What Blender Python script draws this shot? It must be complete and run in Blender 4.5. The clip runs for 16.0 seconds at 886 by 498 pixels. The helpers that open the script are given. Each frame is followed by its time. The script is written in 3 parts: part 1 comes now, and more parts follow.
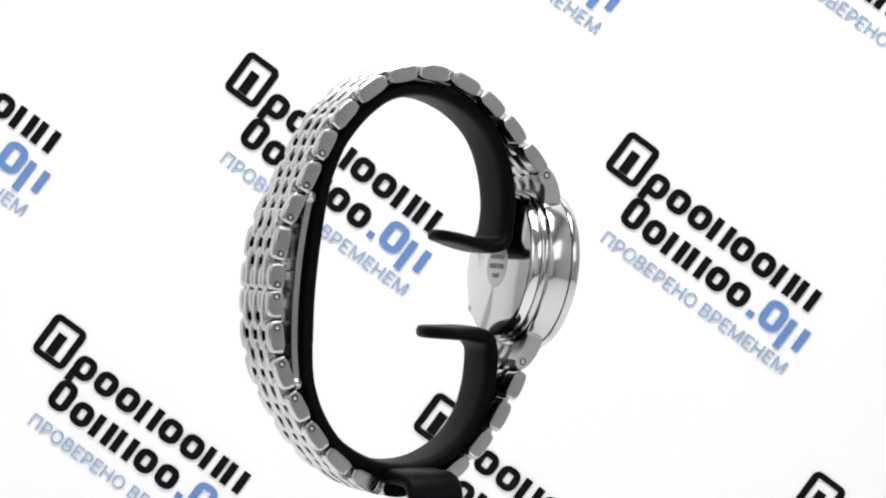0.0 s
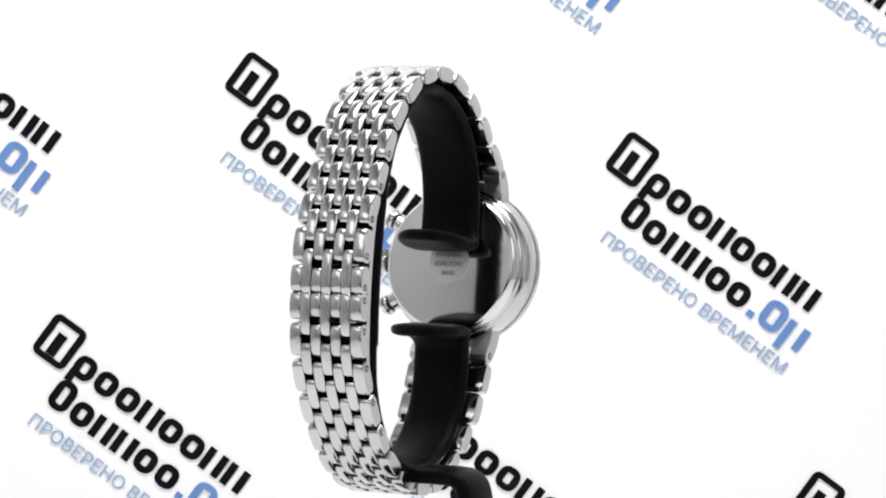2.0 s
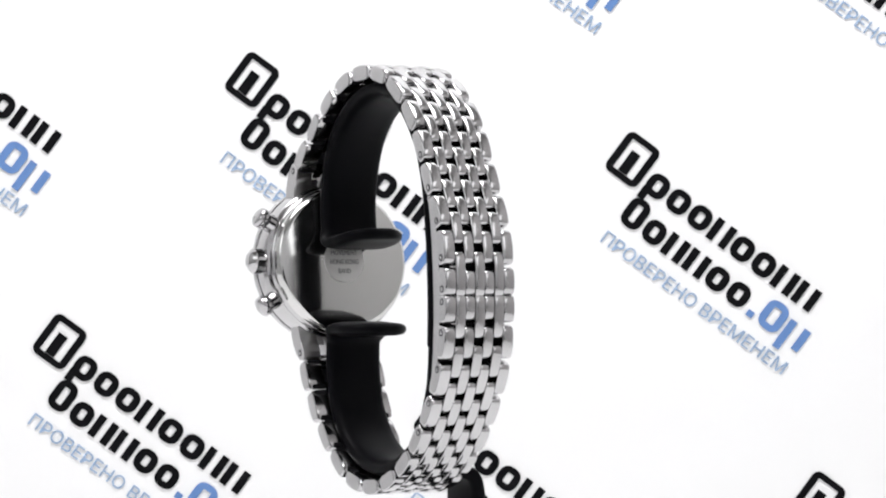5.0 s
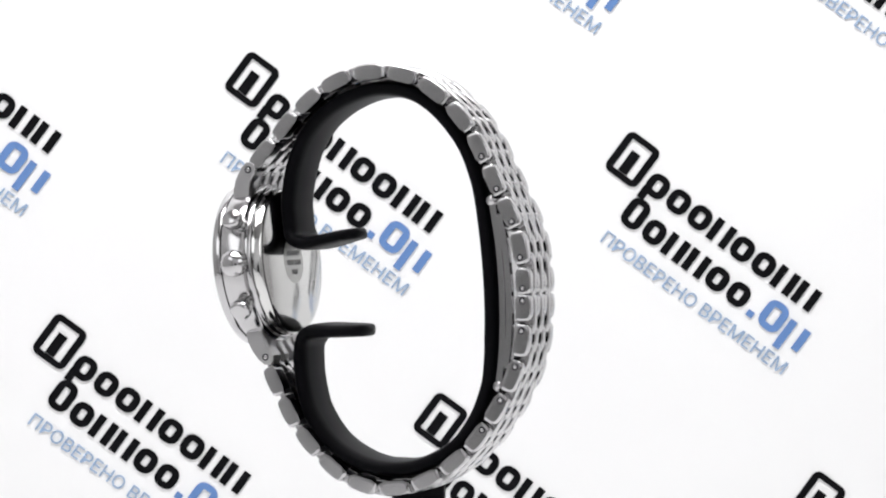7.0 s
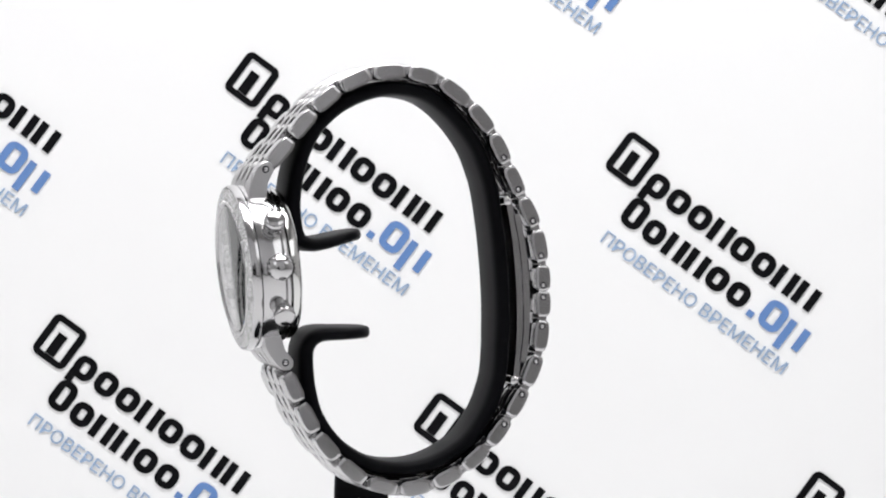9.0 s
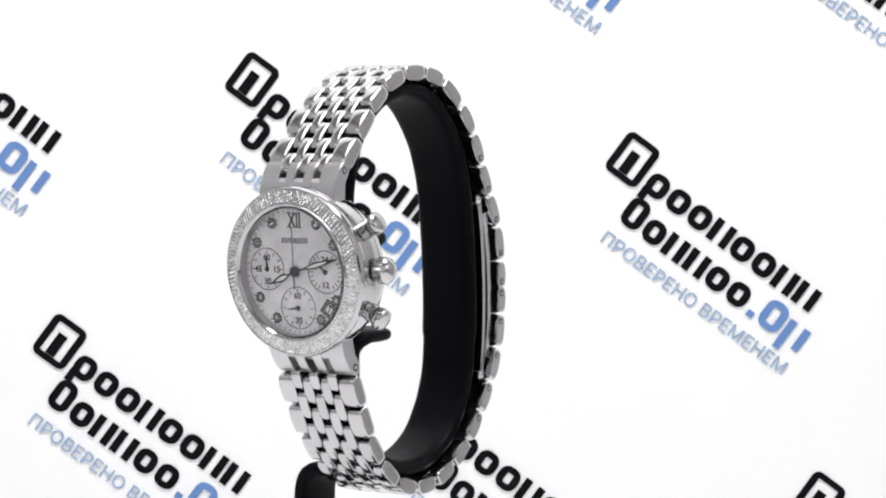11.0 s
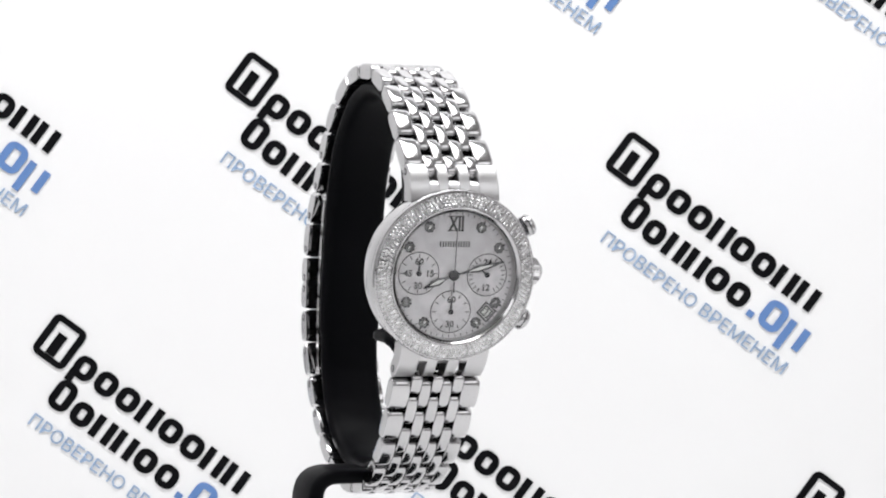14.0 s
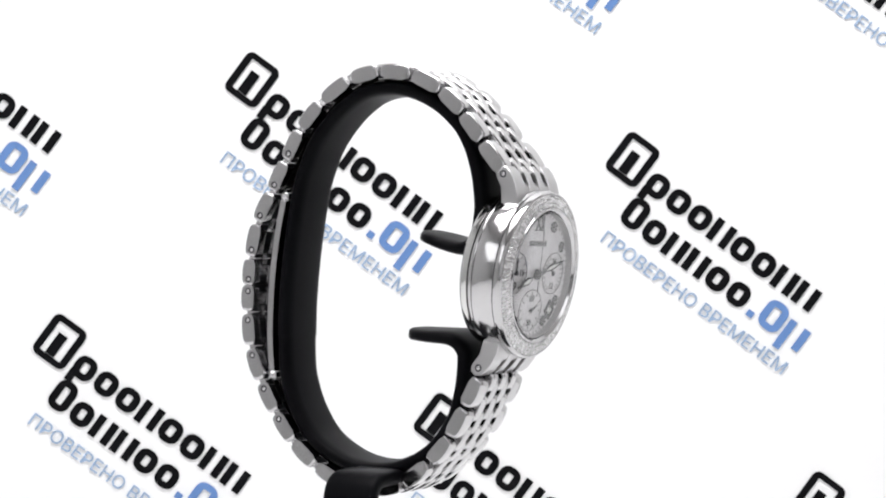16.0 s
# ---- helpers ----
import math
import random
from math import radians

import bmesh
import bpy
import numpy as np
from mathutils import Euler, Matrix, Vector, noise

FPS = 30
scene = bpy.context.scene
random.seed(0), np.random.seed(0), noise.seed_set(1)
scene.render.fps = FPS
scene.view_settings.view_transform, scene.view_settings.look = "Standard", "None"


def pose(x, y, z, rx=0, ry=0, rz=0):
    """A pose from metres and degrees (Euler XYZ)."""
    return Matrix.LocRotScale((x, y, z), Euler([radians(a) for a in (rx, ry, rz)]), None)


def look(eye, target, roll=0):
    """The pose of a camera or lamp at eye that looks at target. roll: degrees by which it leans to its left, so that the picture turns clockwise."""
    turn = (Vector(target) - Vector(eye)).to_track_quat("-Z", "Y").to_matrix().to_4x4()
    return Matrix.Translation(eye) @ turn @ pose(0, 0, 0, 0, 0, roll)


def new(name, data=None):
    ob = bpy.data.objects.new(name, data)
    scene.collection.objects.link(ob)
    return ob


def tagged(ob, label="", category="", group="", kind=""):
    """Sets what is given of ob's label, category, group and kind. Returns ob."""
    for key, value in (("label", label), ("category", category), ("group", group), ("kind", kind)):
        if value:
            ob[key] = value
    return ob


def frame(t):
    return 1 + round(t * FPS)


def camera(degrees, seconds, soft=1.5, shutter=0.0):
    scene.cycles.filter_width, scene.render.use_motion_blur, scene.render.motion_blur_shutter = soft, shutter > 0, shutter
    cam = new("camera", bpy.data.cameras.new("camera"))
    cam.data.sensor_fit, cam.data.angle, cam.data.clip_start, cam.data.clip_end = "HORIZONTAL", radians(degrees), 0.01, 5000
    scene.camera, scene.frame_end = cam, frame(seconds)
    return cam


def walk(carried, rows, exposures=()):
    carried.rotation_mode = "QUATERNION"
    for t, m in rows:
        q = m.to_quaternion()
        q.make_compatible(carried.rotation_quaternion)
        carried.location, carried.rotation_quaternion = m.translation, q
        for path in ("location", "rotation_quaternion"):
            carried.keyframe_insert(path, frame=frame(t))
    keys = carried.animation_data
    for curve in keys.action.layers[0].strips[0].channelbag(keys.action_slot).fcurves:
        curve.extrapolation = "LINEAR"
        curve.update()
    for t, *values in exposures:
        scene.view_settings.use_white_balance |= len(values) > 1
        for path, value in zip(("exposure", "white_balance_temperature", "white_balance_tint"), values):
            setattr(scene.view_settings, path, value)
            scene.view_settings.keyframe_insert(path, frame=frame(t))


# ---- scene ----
EYE_Z = 0.13          # the camera's height above the table top
MM = 0.001

# ---- camera ----
cam = camera(18.99, 16.0, soft=2.05)
aim = (Matrix.Rotation(radians(-1.0222), 4, "Z") @ Matrix.Rotation(radians(-1.2811), 4, "X")
       @ Matrix.Rotation(radians(-1.0776), 4, "Y") @ Matrix.Rotation(radians(90), 4, "X"))
stand_point = Matrix.Translation((0, -0.52995, EYE_Z)) @ aim
walk(cam, [(0.0, stand_point), (16.0, stand_point)],
     exposures=[(0.0, 0.22), (2.2, 0.24), (3.0, 0.02), (3.5, -0.17), (4.0, 0.02), (4.8, 0.21), (6.5, 0.21), (8.0, 0.05), (9.0, 0.08), (10.5, 0.21), (11.5, 0.16), (12.6, -0.07), (13.3, -0.08), (14.0, 0.11), (15.0, 0.26), (16.0, 0.26)])

# ---- light ----
world = bpy.data.worlds.new("world")
scene.world = world
world.use_nodes = True
world.node_tree.nodes["Background"].inputs["Color"].default_value = (0.9, 0.95, 1.0, 1)
world.node_tree.nodes["Background"].inputs["Strength"].default_value = 0.1


def area_lamp(name, eye, target, sx, sy, watts, colour):
    d = bpy.data.lights.new(name, "AREA")
    d.shape, d.size, d.size_y, d.energy, d.color = "RECTANGLE", sx, sy, watts, colour
    ob = new(name, d)
    ob.matrix_world = look(eye, target)
    return ob


area_lamp("top_softbox_light", (0.0, -0.14, 0.685), (0.0, -0.13, 0.0), 0.60, 0.30, 2.6, (1.0, 0.99, 0.99))
# unseen fill lamps, added to brighten the dial as it turns aside
area_lamp("side_fill_light_east", (0.42, -0.36, 0.38), (0.0, 0.0, 0.12), 0.36, 0.24, 0.40, (0.98, 0.99, 1.0))
area_lamp("side_fill_light_west", (-0.42, -0.36, 0.38), (0.0, 0.0, 0.12), 0.36, 0.24, 0.40, (0.98, 0.99, 1.0))
# added unseen lamps lift the backdrop; their tints imitate the lens's colour shift
area_lamp("backdrop_fill_west", (-0.12, -0.02, 0.62), (-0.10, 0.20, 0.12), 0.23, 0.10, 0.78, (0.99, 0.955, 1.0))
area_lamp("backdrop_fill_east", (0.12, -0.02, 0.62), (0.10, 0.20, 0.12), 0.23, 0.10, 0.78, (0.95, 0.995, 1.0))


# ---- materials ----
def material(name):
    m = bpy.data.materials.new(name)
    m.use_nodes = True
    return m, m.node_tree.nodes, m.node_tree.links, m.node_tree.nodes["Principled BSDF"]


def surface(name, colour, rough, metal=0.0, vary=0.06, scale=900.0, bump=0.1, fine=4000.0, per_piece=0.0, rough_vary=0.08, stretch=(1, 1, 1)):
    """A surface with stains at one scale and grain at a finer one."""
    m, n, l, p = material(name)
    tc, mp = n.new("ShaderNodeTexCoord"), n.new("ShaderNodeMapping")
    mp.inputs["Scale"].default_value = stretch
    l.new(tc.outputs["Object"], mp.inputs["Vector"])
    big, small = n.new("ShaderNodeTexNoise"), n.new("ShaderNodeTexNoise")
    big.inputs["Scale"].default_value, big.inputs["Detail"].default_value = scale, 4
    small.inputs["Scale"].default_value, small.inputs["Detail"].default_value = fine, 2
    l.new(mp.outputs[0], big.inputs["Vector"])
    l.new(mp.outputs[0], small.inputs["Vector"])
    ramp = n.new("ShaderNodeMix")
    ramp.data_type = "RGBA"
    ramp.inputs["A"].default_value = (*[c * (1 - vary) for c in colour], 1)
    ramp.inputs["B"].default_value = (*[min(1, c * (1 + vary)) for c in colour], 1)
    l.new(big.outputs["Fac"], ramp.inputs["Factor"])
    last = ramp.outputs["Result"]
    if per_piece:
        info, hsv, rng = n.new("ShaderNodeObjectInfo"), n.new("ShaderNodeHueSaturation"), n.new("ShaderNodeMapRange")
        rng.inputs["To Min"].default_value, rng.inputs["To Max"].default_value = 1 - per_piece, 1 + per_piece
        l.new(info.outputs["Random"], rng.inputs["Value"])
        l.new(rng.outputs[0], hsv.inputs["Value"])
        l.new(last, hsv.inputs["Color"])
        last = hsv.outputs[0]
    l.new(last, p.inputs["Base Color"])
    rr = n.new("ShaderNodeMapRange")
    rr.inputs["To Min"].default_value, rr.inputs["To Max"].default_value = max(0.02, rough - rough_vary), rough + rough_vary
    l.new(big.outputs["Fac"], rr.inputs["Value"])
    l.new(rr.outputs[0], p.inputs["Roughness"])
    p.inputs["Metallic"].default_value = metal
    if bump:
        b = n.new("ShaderNodeBump")
        b.inputs["Strength"].default_value, b.inputs["Distance"].default_value = bump, 0.0001
        l.new(small.outputs["Fac"], b.inputs["Height"])
        l.new(b.outputs[0], p.inputs["Normal"])
    return m


STEEL = surface("polished_steel", (0.51, 0.505, 0.51), 0.13, 1.0, 0.03, 350, 0.02, 1500, 0.03, 0.04)
BRUSHED = surface("brushed_steel", (0.51, 0.505, 0.51), 0.32, 1.0, 0.03, 400, 0.02, 2500, 0.03, 0.04)
BACK_STEEL = surface("caseback_steel", (0.62, 0.62, 0.61), 0.09, 1.0, 0.03, 200, 0.015, 2500, 0.0, 0.03)
# dark prongs; also paints shade into rivet recesses and pusher gaps
DARK_STEEL = surface("dark_steel_recess_shade", (0.045, 0.045, 0.05), 0.4, 1.0, 0.1, 800, 0.0)
RUBBER = surface("black_plastic", (0.003, 0.003, 0.004), 0.42, 0.0, 0.25, 60, 0.05, 1800, 0.0, 0.06)
PAPER = surface("white_paper", (0.86, 0.86, 0.86), 0.6, 0.0, 0.012, 6, 0.03, 900)
INK_BLACK = surface("black_ink", (0.006, 0.006, 0.007), 0.55, 0.0, 0.2, 120, 0.02, 1200)
INK_BLUE = surface("blue_ink", (0.13, 0.24, 0.50), 0.55, 0.0, 0.06, 120, 0.02, 1200)
INK_PALE = surface("pale_blue_ink", (0.30, 0.41, 0.58), 0.55, 0.0, 0.06, 120, 0.02, 1200)
WEST_TENT = surface("west_tent_fabric", (0.42, 0.42, 0.42), 0.85, 0.0, 0.03, 12, 0.15, 900)
GREY_TENT = surface("east_tent_fabric", (0.42, 0.41, 0.41), 0.85, 0.0, 0.03, 12, 0.15, 900)
ROOM = surface("white_room_wall", (0.82, 0.82, 0.83), 0.8, 0.0, 0.06, 8, 0.1, 300)
TABLE = surface("pale_table", (0.80, 0.80, 0.80), 0.7, 0.0, 0.04, 10, 0.08, 500)
# black of the link core plates, painted as shade between the pieces
GAP_SHADE = surface("joint_shade", (0.005, 0.005, 0.006), 0.6, 0.0, 0.2, 800, 0.0)
# black of the added, unseen panels that darken reflections in the steel
DARK_PANEL = surface("dark_reflected_panel", (0.006, 0.006, 0.007), 0.9, 0.0, 0.2, 30, 0.1, 600)
PRINT = surface("dial_print", (0.02, 0.02, 0.022), 0.4, 0.0, 0.1, 900, 0.0)
ENGRAVE = surface("engraved_grey", (0.22, 0.22, 0.22), 0.45, 0.8, 0.1, 900, 0.0)
MEDAL = surface("etched_steel", (0.50, 0.50, 0.49), 0.42, 1.0, 0.08, 600, 0.1, 3000)
HAND_DARK = surface("dark_hand_steel", (0.03, 0.03, 0.035), 0.4, 0.5, 0.05, 900, 0.0)
LUME = surface("white_lume", (0.75, 0.76, 0.74), 0.5, 0.0, 0.03, 900, 0.0)


for dull, level in ((GAP_SHADE, 0.04), (DARK_PANEL, 0.05), (RUBBER, 0.045), (INK_BLACK, 0.03), (INK_BLUE, 0.15), (INK_PALE, 0.15)):
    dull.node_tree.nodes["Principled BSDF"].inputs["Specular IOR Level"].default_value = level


def pearl_material():
    m, n, l, p = material("mother_of_pearl")
    tc, no, ra = n.new("ShaderNodeTexCoord"), n.new("ShaderNodeTexNoise"), n.new("ShaderNodeValToRGB")
    no.inputs["Scale"].default_value, no.inputs["Detail"].default_value, no.inputs["Distortion"].default_value = 190, 3, 1.4
    l.new(tc.outputs["Object"], no.inputs["Vector"])
    l.new(no.outputs["Fac"], ra.inputs["Fac"])
    e = ra.color_ramp.elements
    e[0].position, e[0].color = 0.30, (0.60, 0.575, 0.595, 1)
    e[1].position, e[1].color = 0.72, (0.82, 0.79, 0.815, 1)
    mid = ra.color_ramp.elements.new(0.5)
    mid.color = (0.70, 0.69, 0.705, 1)
    l.new(ra.outputs[0], p.inputs["Base Color"])
    p.inputs["Roughness"].default_value = 0.3
    p.inputs["Coat Weight"].default_value = 0.4
    return m


def stone_material():
    m, n, l, p = material("clear_stone")
    geo, rng = n.new("ShaderNodeNewGeometry"), n.new("ShaderNodeMapRange")
    rng.inputs["To Min"].default_value, rng.inputs["To Max"].default_value = 0.4, 0.9
    l.new(geo.outputs["Random Per Island"], rng.inputs["Value"])
    mix = n.new("ShaderNodeCombineColor")
    for i in range(3):
        l.new(rng.outputs[0], mix.inputs[i])
    l.new(mix.outputs[0], p.inputs["Base Color"])
    p.inputs["Metallic"].default_value, p.inputs["Roughness"].default_value = 0.7, 0.16
    return m


def glass_material():
    m, n, l, p = material("crystal_glass")
    p.inputs["Base Color"].default_value = (1, 1, 1, 1)
    p.inputs["Transmission Weight"].default_value = 1.0
    p.inputs["Roughness"].default_value, p.inputs["IOR"].default_value = 0.0, 1.45
    return m


PEARL, STONE, GLASS = pearl_material(), stone_material(), glass_material()


# ---- building helpers ----
def mesh_of(name, bm, mat, smooth=35):
    me = bpy.data.meshes.new(name)
    bmesh.ops.recalc_face_normals(bm, faces=bm.faces)
    bm.to_mesh(me)
    bm.free()
    me.materials.append(mat)
    if smooth:
        for p in me.polygons:
            p.use_smooth = True
        me.set_sharp_from_angle(angle=radians(smooth))
    return me


def part(name, bm, mat, parent, label="", m=None, smooth=35):
    """One mesh object under a thing or a part; bm may be a bmesh or a finished mesh."""
    me = bm if isinstance(bm, bpy.types.Mesh) else mesh_of(name, bm, mat, smooth)
    ob = new(name, me)
    ob.parent = parent
    if m is not None:
        ob.matrix_local = m
    return tagged(ob, label)


def add_box(bm, c, s, bevel=0.0):
    r = bmesh.ops.create_cube(bm, size=1.0, matrix=Matrix.Translation(c) @ Matrix.Diagonal((*s, 1)))
    if bevel:
        es = list({e for v in r["verts"] for e in v.link_edges})
        bmesh.ops.bevel(bm, geom=es, offset=bevel, segments=2, affect="EDGES", profile=0.6)


def box(c, s, bevel=0.0):
    bm = bmesh.new()
    add_box(bm, c, s, bevel)
    return bm


def add_lathe(bm, prof, n=64, closed=False, m=Matrix()):
    """Turns (radius, height) points about the local Z axis."""
    rings = []
    for r, h in prof:
        if r < 1e-9:
            rings.append([bm.verts.new(m @ Vector((0, 0, h)))])
        else:
            rings.append([bm.verts.new(m @ Vector((r * math.cos(2 * math.pi * i / n), r * math.sin(2 * math.pi * i / n), h))) for i in range(n)])
    pairs = list(zip(rings, rings[1:])) + ([(rings[-1], rings[0])] if closed else [])
    for a, b in pairs:
        for i in range(n):
            j = (i + 1) % n
            if len(a) == 1:
                bm.faces.new((a[0], b[i], b[j]))
            elif len(b) == 1:
                bm.faces.new((a[i], b[0], a[j]))
            else:
                bm.faces.new((a[i], b[i], b[j], a[j]))


def lathe(prof, n=64, closed=False, m=Matrix()):
    bm = bmesh.new()
    add_lathe(bm, prof, n, closed, m)
    return bm


def add_prism(bm, outline, width, rim=0.0, m=Matrix(), shrink=0.0):
    """A side outline (a, b) drawn out along X by width, with a chamfered rim at both ends."""
    cx = sum(a for a, b in outline) / len(outline)
    cy = sum(b for a, b in outline) / len(outline)
    stations = [(-width / 2, 1), (-width / 2 + rim, 0), (width / 2 - rim, 0), (width / 2, 1)] if rim else [(-width / 2, 0), (width / 2, 0)]
    rings = []
    for x, inset in stations:
        ring = []
        for a, b in outline:
            d = Vector((a - cx, b - cy))
            k = max(0.0, 1 - inset * (shrink or rim) / max(d.length, 1e-9))
            ring.append(bm.verts.new(m @ Vector((x, cx + d.x * k, cy + d.y * k))))
        rings.append(ring)
    n = len(outline)
    for a, b in zip(rings, rings[1:]):
        for i in range(n):
            bm.faces.new((a[i], a[(i + 1) % n], b[(i + 1) % n], b[i]))
    bm.faces.new(rings[0])
    bm.faces.new(rings[-1][::-1])


def text_mesh(name, body, size, mat, depth=0.00004, width=None, bold=0.0):
    c = bpy.data.curves.new(name, "FONT")
    c.body, c.size, c.align_x, c.align_y, c.extrude, c.offset = body, size, "CENTER", "CENTER", depth, bold
    c.resolution_u = 3
    ob = bpy.data.objects.new(name, c)
    scene.collection.objects.link(ob)
    dg = bpy.context.evaluated_depsgraph_get()
    dg.update()
    me = bpy.data.meshes.new_from_object(ob.evaluated_get(dg), depsgraph=dg)
    bpy.data.objects.remove(ob)
    xs = [v.co.x for v in me.vertices]
    ys = [v.co.y for v in me.vertices]
    mid = Vector(((max(xs) + min(xs)) / 2, (max(ys) + min(ys)) / 2, 0))
    kx = width / (max(xs) - min(xs)) if width else 1
    for v in me.vertices:
        v.co -= mid
        v.co.x *= kx
    me.materials.clear()
    me.materials.append(mat)
    return me


def spline(points, step):
    """Points at even steps along a smooth curve through the given ones: (place, tangent)."""
    ps = [Vector(p) for p in points]
    ps = [ps[0] * 2 - ps[1]] + ps + [ps[-1] * 2 - ps[-2]]
    dense = []
    for i in range(1, len(ps) - 2):
        a, b, c, d = ps[i - 1:i + 3]
        for k in range(40):
            t = k / 40
            dense.append(0.5 * (2 * b + (c - a) * t + (2 * a - 5 * b + 4 * c - d) * t * t + (3 * b - a - 3 * c + d) * t ** 3))
    dense.append(ps[-2])
    run = [0.0]
    for a, b in zip(dense, dense[1:]):
        run.append(run[-1] + (b - a).length)

    def at(s):
        s = min(max(s, 0.0), run[-1])
        i = int(np.searchsorted(run, s))
        i = min(max(i, 1), len(run) - 1)
        k = (s - run[i - 1]) / max(run[i] - run[i - 1], 1e-12)
        return dense[i - 1].lerp(dense[i], k)
    n = max(1, round(run[-1] / step))
    out = []
    for i in range(n + 1):
        s = run[-1] * i / n
        out.append((at(s), (at(s + 1e-4) - at(s - 1e-4)).normalized()))
    return out, run[-1], at


def thing(name, label, category, group="", m=Matrix()):
    ob = new(name)
    ob.empty_display_size = 0.02
    ob.matrix_world = m
    return tagged(ob, label, category, group)


# ---- setting: a white photo tent with a printed backdrop ----
def slab(name, c, s, mat, label, category):
    return tagged(new(name, mesh_of(name, box(c, s), mat, 0)), label, category, kind="structure")


slab("table_top", (0, -0.15, -0.01), (0.98, 0.80, 0.02), TABLE, "pale grey matt table top below the watch stand", "table top")
# added unseen dark panel, so that the lower links reflect dark
slab("dark_table_panel", (0, -0.65, -0.01), (0.98, 0.20, 0.02), DARK_PANEL, "unseen dark panel added at table height to darken reflections in the steel", "cloth")
slab("wall_west", (-0.48, -0.35, 0.35), (0.02, 1.20, 0.70), WEST_TENT, "pale grey fabric side of the photo tent", "wall")
slab("wall_east", (0.48, -0.35, 0.35), (0.02, 1.20, 0.70), GREY_TENT, "pale grey fabric side of the photo tent", "wall")
slab("ceiling", (0, -0.35, 0.71), (0.98, 1.20, 0.02), GREY_TENT, "grey fabric roof of the photo tent", "ceiling")
slab("wall_south", (0, -0.75, 0.35), (0.98, 0.02, 0.70), ROOM, "white fabric flap facing the backdrop", "wall")
# two unseen panels added where camera and support would reflect dark
slab("dark_reflected_panel", (-0.045, -0.735, 0.0575), (0.31, 0.01, 0.115), DARK_PANEL, "unseen dark panel added behind the camera for the steel to reflect", "wall")
slab("dark_reflected_strip", (0.02, -0.735, 0.145), (0.12, 0.01, 0.06), DARK_PANEL, "narrow unseen dark panel added behind the camera for the steel to reflect", "wall")

BACK_Y = 0.200
backdrop = slab("backdrop", (0, BACK_Y + 0.002, 0.35), (0.94, 0.004, 0.70), PAPER,
                "white printed paper backdrop with slanting marks", "backdrop")
TURN = radians(-35.277)
PX = 0.1555 * MM      # print unit


def stroke(bm, u0, v0, u1, v1, bevel=2.5):
    add_box(bm, ((u0 + u1) / 2 * PX, -(v0 + v1) / 2 * PX, 0), (abs(u1 - u0) * PX, abs(v1 - v0) * PX, 0.0002), 0)


def rounded_frame(bm, u0, v0, u1, v1, r, stem):
    """A frame with rounded corners, its stem the width of the line."""
    def ring(a0, b0, a1, b1, rad):
        pts = []
        for cx, cy, turn in ((a1 - rad, b1 - rad, 0), (a0 + rad, b1 - rad, 90), (a0 + rad, b0 + rad, 180), (a1 - rad, b0 + rad, 270)):
            pts += [(cx + rad * math.cos(radians(turn + 18 * k)), cy + rad * math.sin(radians(turn + 18 * k))) for k in range(6)]
        return pts
    outer, inner = ring(u0, v0, u1, v1, r), ring(u0 + stem, v0 + stem * 0.85, u1 - stem, v1 - stem * 0.85, max(2, r - stem))
    loops = [[bm.verts.new((u * PX, -v * PX, z)) for u, v in pts] for pts, z in ((outer, -0.0001), (outer, 0.0001), (inner, 0.0001), (inner, -0.0001))]
    for k in range(4):
        a, b = loops[k], loops[(k + 1) % 4]
        for i in range(24):
            bm.faces.new((a[i], a[(i + 1) % 24], b[(i + 1) % 24], b[i]))


def glyph_bars(cells, top, bottom):
    """A row of plain shapes: rounded frames and pairs of bars, (left, right, frame?, rise, drop)."""
    bm = bmesh.new()
    for u0, u1, framed, up, down in cells:
        w = u1 - u0
        if framed:
            rounded_frame(bm, u0, top - up, u1, bottom, 17, 14)
            if down:
                stroke(bm, u0, bottom - 10, u0 + 14, bottom + down)
        else:
            stroke(bm, u0, top - up, u0 + 14, bottom + down)
            stroke(bm, u1 - 14, top - up, u1, bottom)
    return bm


def emblem_mesh():
    """A square frame with rounded corners and one bar inside."""
    bm = bmesh.new()
    rounded_frame(bm, -34, -44, 35, 39, 13, 13)
    stroke(bm, -10, -16, 8, 27)
    return bm


line_one = [(44 + 47 * i, 44 + 47 * i + 41, i not in (3, 6, 7), 0, 14 if i == 0 else 0) for i in range(8)]
line_two = [(42 + 46.5 * i, 42 + 46.5 * i + 40, i not in (2, 3), 14 if i == 0 else 0, 0) for i in range(6)]
line_blue = [(346, 390, True, 12, 0), (396, 440, False, 0, 16)]
M_EMBLEM = mesh_of("emblem", emblem_mesh(), INK_BLACK, 0)
M_ONE = mesh_of("name_bars", glyph_bars(line_one, -12, 31), INK_BLACK, 0)
M_TWO = mesh_of("name_bars", glyph_bars(line_two, 57, 100), INK_BLACK, 0)
bm = glyph_bars(line_blue, 57, 100)
stroke(bm, 325, 88, 338, 100)
M_BLUE = mesh_of("ending_bars", bm, INK_BLUE, 0)
M_SLOGAN = text_mesh("slogan", "ПРОВЕРЕНО ВРЕМЕНЕМ", 33 * PX, INK_PALE, 0.0001, 400 * PX)
FACE = Matrix.Rotation(radians(90), 4, "X")
